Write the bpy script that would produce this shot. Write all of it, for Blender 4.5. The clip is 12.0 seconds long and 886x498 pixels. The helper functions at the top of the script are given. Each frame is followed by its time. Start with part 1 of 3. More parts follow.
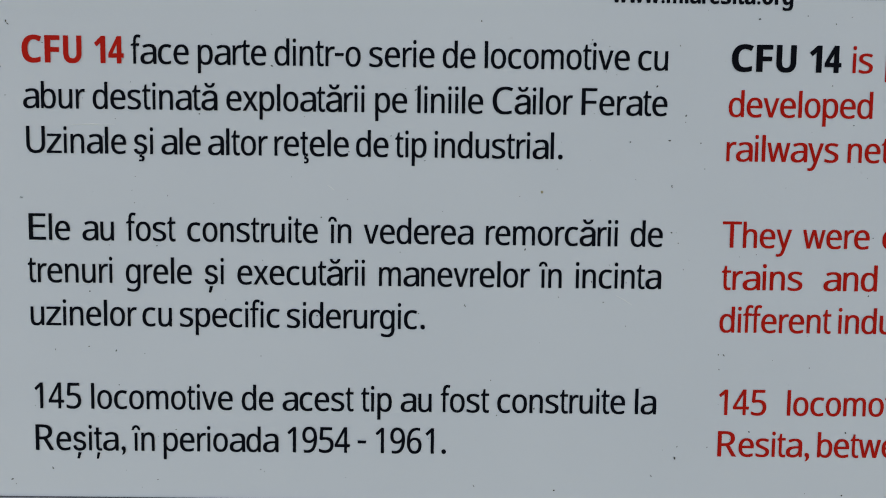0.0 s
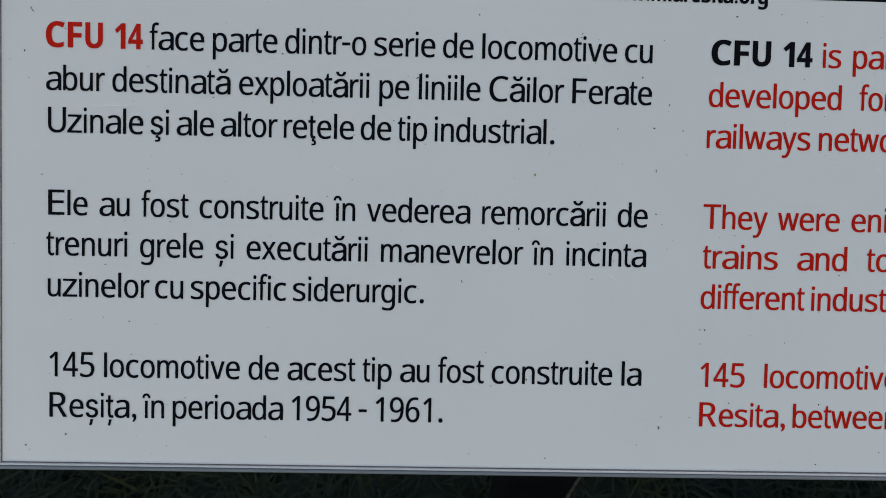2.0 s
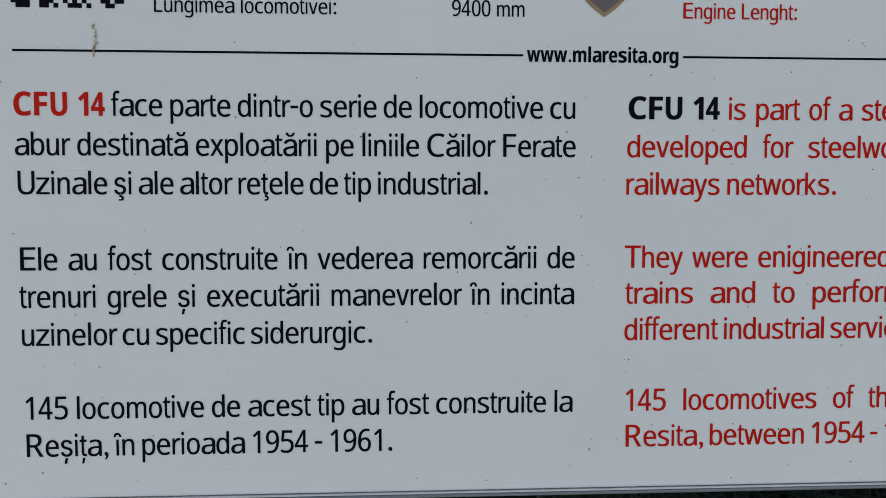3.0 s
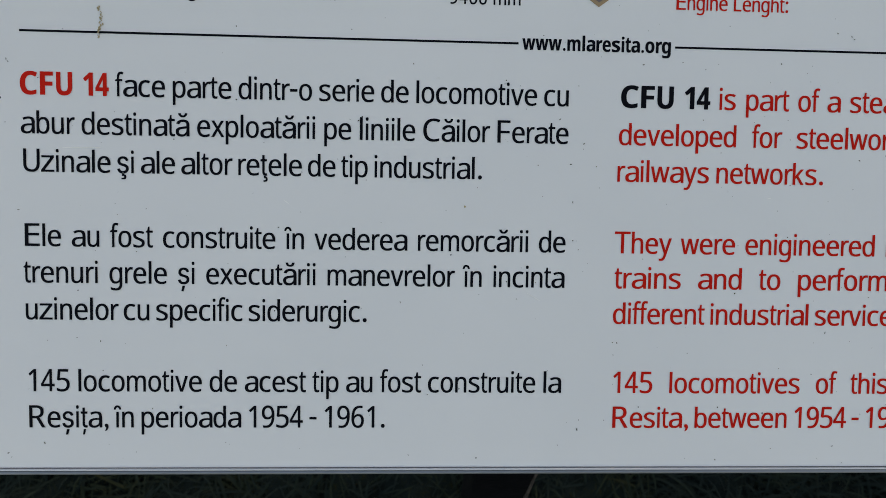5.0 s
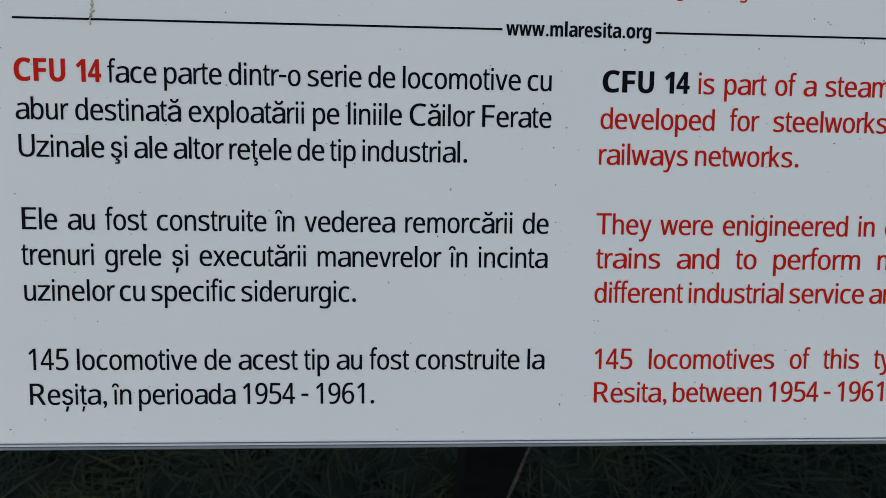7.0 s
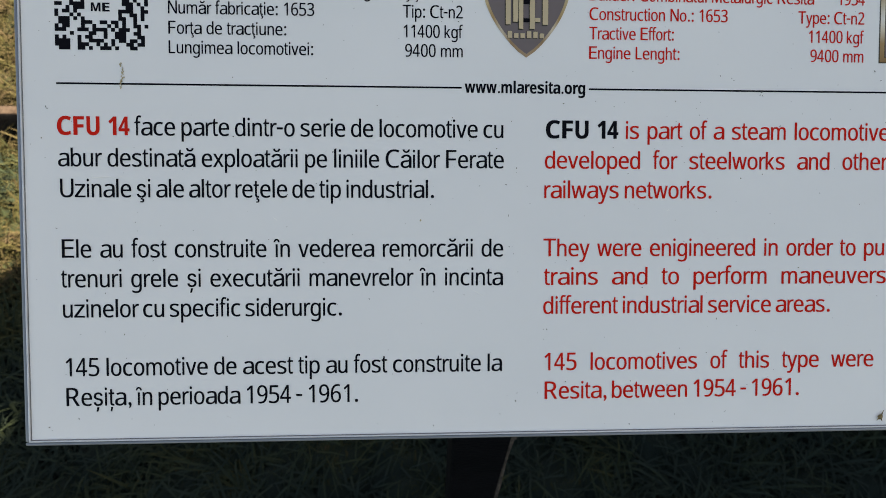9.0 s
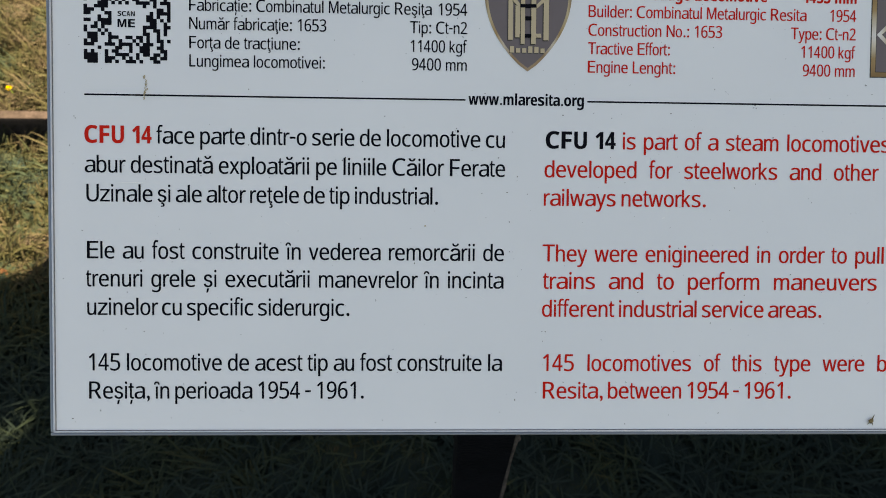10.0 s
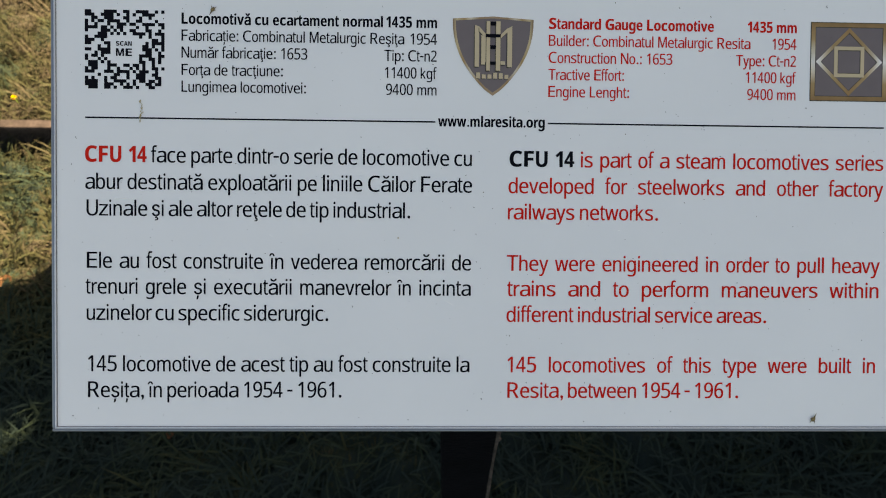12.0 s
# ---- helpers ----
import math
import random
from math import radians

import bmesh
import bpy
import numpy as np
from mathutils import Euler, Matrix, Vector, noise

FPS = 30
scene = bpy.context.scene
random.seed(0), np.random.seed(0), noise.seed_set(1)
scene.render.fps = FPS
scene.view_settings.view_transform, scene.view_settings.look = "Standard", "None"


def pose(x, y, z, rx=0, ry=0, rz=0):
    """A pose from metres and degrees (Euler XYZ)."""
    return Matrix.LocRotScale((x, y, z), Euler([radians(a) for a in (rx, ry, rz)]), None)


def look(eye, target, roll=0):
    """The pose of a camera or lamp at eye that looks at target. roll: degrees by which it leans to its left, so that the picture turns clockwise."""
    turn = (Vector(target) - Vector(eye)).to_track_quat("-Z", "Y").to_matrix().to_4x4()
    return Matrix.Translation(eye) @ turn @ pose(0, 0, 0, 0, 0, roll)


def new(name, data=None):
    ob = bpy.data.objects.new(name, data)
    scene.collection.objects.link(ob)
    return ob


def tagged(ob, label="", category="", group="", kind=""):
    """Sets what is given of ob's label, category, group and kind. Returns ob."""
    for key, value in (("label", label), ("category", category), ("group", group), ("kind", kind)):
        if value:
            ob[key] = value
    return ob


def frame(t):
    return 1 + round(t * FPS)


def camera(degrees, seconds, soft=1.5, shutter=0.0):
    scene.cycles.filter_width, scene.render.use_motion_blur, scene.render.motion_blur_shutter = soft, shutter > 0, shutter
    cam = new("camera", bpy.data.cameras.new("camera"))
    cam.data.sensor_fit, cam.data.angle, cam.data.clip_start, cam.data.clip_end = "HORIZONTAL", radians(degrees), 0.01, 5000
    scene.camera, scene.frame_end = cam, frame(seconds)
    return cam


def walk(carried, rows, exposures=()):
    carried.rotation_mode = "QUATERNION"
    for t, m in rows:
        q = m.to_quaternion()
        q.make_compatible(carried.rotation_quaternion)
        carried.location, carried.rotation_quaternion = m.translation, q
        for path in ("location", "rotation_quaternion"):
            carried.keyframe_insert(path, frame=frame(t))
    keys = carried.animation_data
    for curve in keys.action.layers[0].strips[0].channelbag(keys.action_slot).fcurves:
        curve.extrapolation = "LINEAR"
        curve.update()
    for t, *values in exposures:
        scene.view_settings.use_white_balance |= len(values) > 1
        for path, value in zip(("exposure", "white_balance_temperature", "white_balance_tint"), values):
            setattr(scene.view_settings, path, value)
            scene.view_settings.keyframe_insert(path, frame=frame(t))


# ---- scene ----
cam = camera(74.89, 12.0, 0.5)
# a small lens focused on the panel; the grass lies beyond its sharp range
cam.data.dof.use_dof = True
cam.data.dof.focus_distance, cam.data.dof.aperture_fstop = 0.36, 14.0
# seconds, eye x, y, z, and the turn in degrees
PATH = [
    (0, 0.2058, -0.2470, 1.4592, 35.925, -0.638, 0.358),
    (0.2, 0.2026, -0.2491, 1.4574, 36.398, -1.010, -0.048),
    (0.5, 0.2016, -0.2524, 1.4560, 36.322, -1.250, -0.382),
    (0.8, 0.2018, -0.2604, 1.4603, 36.820, -1.502, -0.347),
    (1, 0.2074, -0.2621, 1.4644, 36.640, -1.601, -0.196),
    (1.3, 0.2138, -0.2641, 1.4673, 36.715, -1.388, -0.134),
    (1.5, 0.2142, -0.2679, 1.4704, 36.533, -0.352, -0.058),
    (1.8, 0.2074, -0.2743, 1.4701, 37.134, -0.710, -0.368),
    (2, 0.2024, -0.2720, 1.4624, 37.217, -1.599, 0.280),
    (2.3, 0.2001, -0.2656, 1.4715, 37.087, -1.697, 0.068),
    (2.5, 0.2061, -0.2625, 1.4800, 37.253, -2.576, -0.625),
    (2.8, 0.2190, -0.2630, 1.4957, 36.955, -1.913, -1.562),
    (3, 0.2261, -0.2679, 1.5021, 36.891, -1.783, -1.560),
    (3.3, 0.2285, -0.2701, 1.4963, 37.027, -2.610, -1.094),
    (3.5, 0.2332, -0.2710, 1.5044, 36.605, -1.586, -0.699),
    (3.7, 0.2326, -0.2749, 1.5023, 36.460, -1.758, -0.497),
    (5.3, 0.2302, -0.2788, 1.5061, 36.341, -2.245, -0.813),
    (5.5, 0.2328, -0.2757, 1.5127, 35.580, -2.243, -0.869),
    (5.8, 0.2304, -0.2772, 1.5160, 35.711, -2.222, -0.927),
    (6, 0.2270, -0.2749, 1.5100, 35.252, -2.677, -1.029),
    (6.3, 0.2320, -0.2767, 1.5079, 34.541, -2.398, -1.087),
    (6.5, 0.2348, -0.2847, 1.5110, 35.053, -2.574, -1.221),
    (6.8, 0.2356, -0.2881, 1.5115, 35.262, -2.484, -1.143),
    (7, 0.2361, -0.2871, 1.5115, 35.012, -2.338, -1.106),
    (7.2, 0.2347, -0.2897, 1.5136, 35.276, -2.448, -1.145),
    (8.8, 0.2454, -0.3133, 1.5550, 36.465, -2.445, -1.623),
    (9, 0.2517, -0.3257, 1.5692, 36.924, -2.182, -1.800),
    (9.2, 0.2677, -0.3487, 1.5865, 37.324, -1.002, -1.368),
    (9.5, 0.2667, -0.3547, 1.5890, 37.455, -1.186, -0.732),
    (9.7, 0.2605, -0.3520, 1.5860, 37.682, -1.430, -0.346),
    (10, 0.2572, -0.3384, 1.5848, 37.430, -1.579, -0.670),
    (10.2, 0.2563, -0.3329, 1.5851, 37.416, -1.611, -0.884),
    (10.5, 0.2574, -0.3319, 1.5883, 37.148, -1.823, -0.419),
    (10.7, 0.2580, -0.3269, 1.5823, 37.183, -1.688, -0.482),
    (11, 0.2453, -0.3032, 1.5533, 35.720, -2.023, -0.311),
    (11.2, 0.2453, -0.3003, 1.5441, 35.146, -2.075, -0.731),
    (11.5, 0.2615, -0.3302, 1.5745, 37.045, -1.264, -0.854),
    (11.7, 0.2670, -0.3345, 1.5866, 37.839, -1.369, -1.406),
    (12, 0.2813, -0.3578, 1.6174, 37.940, -1.428, -0.527),
]
EXPOSURES = [(0.0, 3.06, 9500, 10), (3.5, 3.11, 9500, 10.5), (6.5, 3.18, 9500, 10.5), (9.5, 3.30, 9400, 11), (11.2, 3.31, 9400, 11), (12.0, 3.27, 9400, 11)]
walk(cam, [(t, pose(x, y, z, rx, ry, rz)) for t, x, y, z, rx, ry, rz in PATH], EXPOSURES)

# ---- light: clear sky, sun low beyond the sign, to its side ----
SUN_X, SUN_Y, SUN_TAN = 0.82, 0.57, 0.70
world = bpy.data.worlds.new("clear_sky")
scene.world = world
world.use_nodes = True
wn = world.node_tree.nodes
sky = wn.new("ShaderNodeTexSky")
sky.sky_type = "NISHITA"
sky.sun_disc = False
sky.sun_elevation = math.atan(SUN_TAN)
sky.dust_density = 2.0
sky.sun_rotation = math.atan2(SUN_X, SUN_Y)
wn["Background"].inputs["Strength"].default_value = 0.0295
world.node_tree.links.new(sky.outputs["Color"], wn["Background"].inputs["Color"])
sun_data = bpy.data.lights.new("sun", "SUN")
sun_data.energy, sun_data.angle, sun_data.color = 5.0, radians(0.55), (1.0, 0.90, 0.74)
sun = new("sun", sun_data)
sun.matrix_world = look((SUN_X * 30, SUN_Y * 30, SUN_TAN * 30), (0, 0, 0))


# ---- materials ----
def material(name, base=(0.5, 0.5, 0.5), rough=0.6, metal=0.0, spec=0.5):
    m = bpy.data.materials.new(name)
    m.use_nodes = True
    b = m.node_tree.nodes["Principled BSDF"]
    b.inputs["Base Color"].default_value = (*base, 1)
    b.inputs["Roughness"].default_value = rough
    b.inputs["Metallic"].default_value = metal
    b.inputs["Specular IOR Level"].default_value = spec
    return m, m.node_tree.nodes, m.node_tree.links, b


def coords(n, l, space="Object"):
    return n.new("ShaderNodeTexCoord").outputs[space]


def noise_tex(n, l, vec, scale, detail=4.0, rough=0.55):
    t = n.new("ShaderNodeTexNoise")
    t.inputs["Scale"].default_value = scale
    t.inputs["Detail"].default_value = detail
    t.inputs["Roughness"].default_value = rough
    l.new(vec, t.inputs["Vector"])
    return t.outputs["Fac"]


def ramp(n, l, fac, stops):
    r = n.new("ShaderNodeValToRGB")
    e = r.color_ramp.elements
    while len(e) < len(stops):
        e.new(0.5)
    for k, (p, c) in enumerate(stops):
        e[k].position, e[k].color = p, (*c, 1)
    l.new(fac, r.inputs["Fac"])
    return r.outputs["Color"]


def mixed(n, l, fac, a, b, how="MIX"):
    m = n.new("ShaderNodeMix")
    m.data_type, m.blend_type = "RGBA", how
    for socket, value in ((m.inputs[0], fac), (m.inputs[6], a), (m.inputs[7], b)):
        if isinstance(value, (int, float)):
            socket.default_value = value
        elif isinstance(value, tuple):
            socket.default_value = (*value, 1)
        else:
            l.new(value, socket)
    return m.outputs[2]


def relief(n, l, b, height, strength, dist):
    k = n.new("ShaderNodeBump")
    k.inputs["Strength"].default_value = strength
    k.inputs["Distance"].default_value = dist
    l.new(height, k.inputs["Height"])
    l.new(k.outputs["Normal"], b.inputs["Normal"])


def panel_paint():
    m, n, l, b = material("white_panel", rough=0.33, spec=0.4)
    c = coords(n, l)
    film = ramp(n, l, noise_tex(n, l, c, 7.0, 5.0), [(0.3, (0.80, 0.81, 0.82)), (0.7, (0.84, 0.845, 0.85))])
    grain = ramp(n, l, noise_tex(n, l, c, 95.0, 3.0, 0.7), [(0.70, (1, 1, 1)), (0.80, (0.86, 0.85, 0.83))])
    l.new(mixed(n, l, 1.0, film, grain, "MULTIPLY"), b.inputs["Base Color"])
    l.new(ramp(n, l, noise_tex(n, l, c, 20.0), [(0.3, (0.28,) * 3), (0.7, (0.40,) * 3)]), b.inputs["Roughness"])
    relief(n, l, b, noise_tex(n, l, c, 260.0, 2.0), 0.10, 0.0006)
    return m


def ink(name, base):
    m, n, l, b = material(name, base, 0.75, 0.0, 0.06)
    c = coords(n, l)
    l.new(mixed(n, l, noise_tex(n, l, c, 60.0), base, tuple(min(1.0, v * 1.2 + 0.001) for v in base)), b.inputs["Base Color"])
    return m


BRONZE_TO_PALE = [(0.0, (0.34, 0.20, 0.085)), (0.40, (0.40, 0.27, 0.13)), (0.62, (0.60, 0.50, 0.36)), (0.80, (0.84, 0.81, 0.76)), (1.0, (0.76, 0.71, 0.64))]
PALE_TO_BRONZE = [(0.0, (0.80, 0.76, 0.70)), (0.28, (0.66, 0.57, 0.43)), (0.55, (0.40, 0.26, 0.12)), (1.0, (0.27, 0.155, 0.065))]
SHIELD_STOPS = [(0.0, (0.40, 0.28, 0.17)), (0.35, (0.34, 0.22, 0.12)), (0.55, (0.62, 0.53, 0.40)), (0.72, (0.40, 0.26, 0.12)), (0.90, (0.58, 0.46, 0.28)), (1.0, (0.22, 0.13, 0.07))]


def printed_gold(name, middle, half, stops, along=0):
    """Gold printed as a gradient from the emblem's middle towards both sides, across (0) or up and down (2)."""
    m, n, l, b = material(name, rough=0.5, spec=0.2)
    c = coords(n, l)
    axis = n.new("ShaderNodeSeparateXYZ")
    l.new(c, axis.inputs[0])
    value = axis.outputs[along]
    for how, k in (("SUBTRACT", middle), ("ABSOLUTE", 0.0), ("DIVIDE", half)):
        step = n.new("ShaderNodeMath")
        step.operation = how
        l.new(value, step.inputs[0])
        step.inputs[1].default_value = k
        value = step.outputs[0]
    worn = ramp(n, l, noise_tex(n, l, c, 60.0, 2.0), [(0.3, (0.85, 0.85, 0.85)), (0.7, (1.1, 1.1, 1.1))])
    l.new(mixed(n, l, 1.0, ramp(n, l, value, stops), worn, "MULTIPLY"), b.inputs["Base Color"])
    return m


def brushed(name, base, rough, metal):
    m, n, l, b = material(name, base, rough, metal)
    c = coords(n, l)
    l.new(mixed(n, l, noise_tex(n, l, c, 35.0, 6.0, 0.7), tuple(v * 0.75 for v in base), base), b.inputs["Base Color"])
    relief(n, l, b, noise_tex(n, l, c, 180.0, 4.0), 0.15, 0.001)
    return m


def rust(name, dark, light, scale, rough=0.8):
    m, n, l, b = material(name, rough=rough, spec=0.12)
    c = coords(n, l)
    tone = ramp(n, l, noise_tex(n, l, c, scale, 8.0, 0.65), [(0.32, dark), (0.68, light)])
    pits = ramp(n, l, noise_tex(n, l, c, scale * 9, 3.0), [(0.35, (0.6, 0.6, 0.6)), (0.6, (1, 1, 1))])
    l.new(mixed(n, l, 1.0, tone, pits, "MULTIPLY"), b.inputs["Base Color"])
    relief(n, l, b, noise_tex(n, l, c, scale * 6, 5.0), 0.4, 0.003)
    return m


# grass tones: dark teal of shaded grass first, then green to dry
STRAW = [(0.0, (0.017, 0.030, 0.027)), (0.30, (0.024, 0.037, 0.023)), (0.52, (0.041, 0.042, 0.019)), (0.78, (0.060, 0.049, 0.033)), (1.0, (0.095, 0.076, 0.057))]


def shade_to_dry(n, l, c, value):
    """Shade put into the colour under the sign, mixed towards the rail, dry beyond it."""
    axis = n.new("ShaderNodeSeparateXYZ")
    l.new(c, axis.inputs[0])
    # first row paints in the shade near the sign, second dries the far grass
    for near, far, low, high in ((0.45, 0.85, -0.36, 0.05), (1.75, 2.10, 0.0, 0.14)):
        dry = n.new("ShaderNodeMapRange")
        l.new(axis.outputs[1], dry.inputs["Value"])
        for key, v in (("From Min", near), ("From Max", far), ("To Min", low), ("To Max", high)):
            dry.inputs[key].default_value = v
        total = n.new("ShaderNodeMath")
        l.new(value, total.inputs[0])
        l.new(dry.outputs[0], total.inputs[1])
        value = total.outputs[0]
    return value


def grass_leaf():
    m, n, l, b = material("grass_blades", rough=0.8, spec=0.1)
    c = coords(n, l)
    pick = n.new("ShaderNodeNewGeometry").outputs["Random Per Island"]
    patch = noise_tex(n, l, c, 4.5, 4.0)
    both = n.new("ShaderNodeMath")
    both.operation = "MULTIPLY_ADD"
    l.new(patch, both.inputs[0])
    both.inputs[1].default_value = 1.5
    add = n.new("ShaderNodeMath")
    add.operation = "MULTIPLY_ADD"
    l.new(pick, add.inputs[0])
    add.inputs[1].default_value, add.inputs[2].default_value = 0.32, -0.47
    l.new(add.outputs[0], both.inputs[2])
    tone = ramp(n, l, shade_to_dry(n, l, c, both.outputs[0]), STRAW)
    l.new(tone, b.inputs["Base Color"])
    # thin leaves let some light through
    thin = n.new("ShaderNodeBsdfTranslucent")
    l.new(tone, thin.inputs["Color"])
    both_ways = n.new("ShaderNodeMixShader")
    both_ways.inputs[0].default_value = 0.30
    l.new(b.outputs[0], both_ways.inputs[1])
    l.new(thin.outputs[0], both_ways.inputs[2])
    out = next(x for x in n if x.type == "OUTPUT_MATERIAL")
    l.new(both_ways.outputs[0], out.inputs["Surface"])
    return m


def matted():
    """Old grass lying in a felt, streaked along its strands."""
    m, n, l, b = material("matted_grass", rough=0.9, spec=0.08)
    c = coords(n, l)
    bent = n.new("ShaderNodeVectorMath")
    bent.operation = "MULTIPLY_ADD"
    swirl = n.new("ShaderNodeTexNoise")
    swirl.inputs["Scale"].default_value = 7.0
    l.new(c, swirl.inputs["Vector"])
    l.new(swirl.outputs["Color"], bent.inputs[0])
    bent.inputs[1].default_value = (0.16, 0.16, 0.16)
    l.new(c, bent.inputs[2])
    long = n.new("ShaderNodeMapping")
    long.inputs["Scale"].default_value = (1.0, 0.22, 1.0)
    long.inputs["Rotation"].default_value = (0, 0, 0.7)
    l.new(bent.outputs[0], long.inputs["Vector"])
    strand = noise_tex(n, l, long.outputs[0], 150.0, 4.0, 0.6)
    patch = noise_tex(n, l, c, 4.5, 4.0)
    fac = n.new("ShaderNodeMath")
    fac.operation = "MULTIPLY_ADD"
    l.new(patch, fac.inputs[0])
    fac.inputs[1].default_value = 2.0
    more = n.new("ShaderNodeMath")
    more.operation = "MULTIPLY_ADD"
    l.new(strand, more.inputs[0])
    more.inputs[1].default_value, more.inputs[2].default_value = 2.6, -1.96
    l.new(more.outputs[0], fac.inputs[2])
    l.new(mixed(n, l, 1.0, ramp(n, l, shade_to_dry(n, l, c, fac.outputs[0]), STRAW), (0.55, 0.57, 0.6), "MULTIPLY"), b.inputs["Base Color"])
    relief(n, l, b, strand, 0.9, 0.012)
    return m


PANEL = panel_paint()
BLACK = ink("black_ink", (0.0035, 0.004, 0.007))
RED = ink("red_ink", (0.62, 0.017, 0.010))
RED_THIN = ink("dark_red_ink", (0.60, 0.013, 0.007))
PALE_GOLD = ink("pale_gold_ink", (0.52, 0.42, 0.28))
GREY = ink("warm_grey_ink", (0.165, 0.138, 0.142))
GOLD = printed_gold("gold_print", 0.6338, 0.0334, BRONZE_TO_PALE)
FRAME_GOLD = printed_gold("frame_gold_print", 0.0804, 0.0334, PALE_TO_BRONZE, 2)
SHIELD_GOLD = printed_gold("shield_gold_print", 0.3335, 0.0335, SHIELD_STOPS)
ALU = brushed("dull_aluminium", (0.28, 0.305, 0.35), 0.42, 0.7)
BRIGHT = brushed("bright_aluminium", (0.74, 0.76, 0.80), 0.35, 0.5)
GROOVE = ink("dark_sealant", (0.15, 0.152, 0.165))
STEEL = rust("black_painted_steel", (0.0035, 0.004, 0.006), (0.008, 0.008, 0.011), 22.0, 0.45)
RUST_EDGE = rust("rusty_edge", (0.04, 0.034, 0.032), (0.13, 0.112, 0.105), 60.0)
RAIL = rust("rusty_rail", (0.026, 0.020, 0.018), (0.058, 0.045, 0.041), 18.0)
CRUST = rust("ochre_crust", (0.42, 0.33, 0.17), (0.70, 0.61, 0.42), 300.0)
BUD = rust("dry_bud", (0.04, 0.03, 0.018), (0.45, 0.33, 0.16), 350.0)
SPECK = ink("dark_speck", (0.06, 0.055, 0.045))
PALE = ink("pale_scuff", (0.93, 0.92, 0.88))
GRASS = grass_leaf()
FELT = matted()
PETAL = ink("yellow_petal", (0.36, 0.23, 0.006))
STALK = ink("green_stalk", (0.07, 0.11, 0.02))
LEAF = rust("brown_leaf", (0.06, 0.026, 0.012), (0.14, 0.07, 0.034), 30.0)
PLASTER = rust("grey_render", (0.026, 0.026, 0.026), (0.045, 0.044, 0.042), 3.0)


# ---- building helpers ----
def mesh_of(name, bm, mat):
    me = bpy.data.meshes.new(name)
    bm.to_mesh(me)
    bm.free()
    me.materials.append(mat)
    return me


def part(name, bm, mat, parent, label=""):
    ob = new(name, mesh_of(name, bm, mat))
    ob.parent = parent
    return tagged(ob, label)


def thing(name, bm, mat, label, category, m=None, kind="", group=""):
    ob = new(name, mesh_of(name, bm, mat))
    if m is not None:
        ob.matrix_world = m
    return tagged(ob, label, category, group, kind)


def box(bm, x0, x1, y0, y1, z0, z1, bevel=0.0, segs=2):
    made = bmesh.ops.create_cube(bm, size=1, matrix=Matrix.Translation(((x0 + x1) / 2, (y0 + y1) / 2, (z0 + z1) / 2)) @ Matrix.Diagonal((x1 - x0, y1 - y0, z1 - z0, 1)))
    if bevel:
        edges = list({e for v in made["verts"] for e in v.link_edges})
        bmesh.ops.bevel(bm, geom=edges, offset=bevel, segments=segs, affect="EDGES", profile=0.5)
    return bm


def slab(bm, outline, y0, y1):
    """A flat plate in the x-z plane with this outline, from y0 (front) to y1."""
    front = [bm.verts.new((x, y0, z)) for x, z in outline]
    back = [bm.verts.new((x, y1, z)) for x, z in outline]
    bm.faces.new(front)
    bm.faces.new(back[::-1])
    for k in range(len(outline)):
        j = (k + 1) % len(outline)
        bm.faces.new((front[j], front[k], back[k], back[j]))
    bmesh.ops.recalc_face_normals(bm, faces=bm.faces)
    return bm


def band(bm, outer, inner, y0, y1):
    """A closed band between two outlines with the same number of points."""
    n = len(outer)
    rings = [[bm.verts.new((x, y, z)) for x, z in line] for line, y in ((outer, y0), (inner, y0), (inner, y1), (outer, y1))]
    for a in range(4):
        for k in range(n):
            j, c = (k + 1) % n, (a + 1) % 4
            bm.faces.new((rings[a][k], rings[a][j], rings[c][j], rings[c][k]))
    bmesh.ops.recalc_face_normals(bm, faces=bm.faces)
    return bm


# ---- lettering: condensed sans letters set one by one ----
ADVANCE = {"abdeghnopqu0123456789ăL": 556, "cksvxyzJșş": 500, "fItţț.,:": 278, "ijlî": 222, "r-": 333, "m": 833, "w": 722,
           "ABEPSVXY": 667, "CDHNRUw": 722, "FTZ": 611, "GOQ": 778, "MW": 833}
ADVANCE_BOLD = {"aăce0123456789ksvxyz": 556, "bdghnopquFL": 611, "f t": 333, "il.": 278, "r": 389, "m": 889, "w": 778, "CUDHN": 722, "S": 667, "G": 778}
BEARING = {"ilnhumM": (66, 66), "î": (-25, -15), "r": (65, -12), "tţț": (18, 8), "f": (9, -32), "vwyxzT": (12, 12), "aă": (36, 20), "bp": (58, 35),
           "dgq": (35, 58), "EFRBLNUD": (80, 50), "1": (105, 180), "4": (13, 50), ".:,": (90, 90), "-": (35, 35)}
SUNK = {".": "\u2024", ":": "\u2024", "-": "\u2010", "î": "\u020b"}
glyphs = {}


def lookup(table, ch, default):
    for keys, value in table.items():
        if ch in keys:
            return value
    return default


def advance(ch, bold):
    if bold:
        return lookup(ADVANCE_BOLD, ch, lookup(ADVANCE, ch, 556)) / 1000
    return lookup(ADVANCE, ch, 556) / 1000


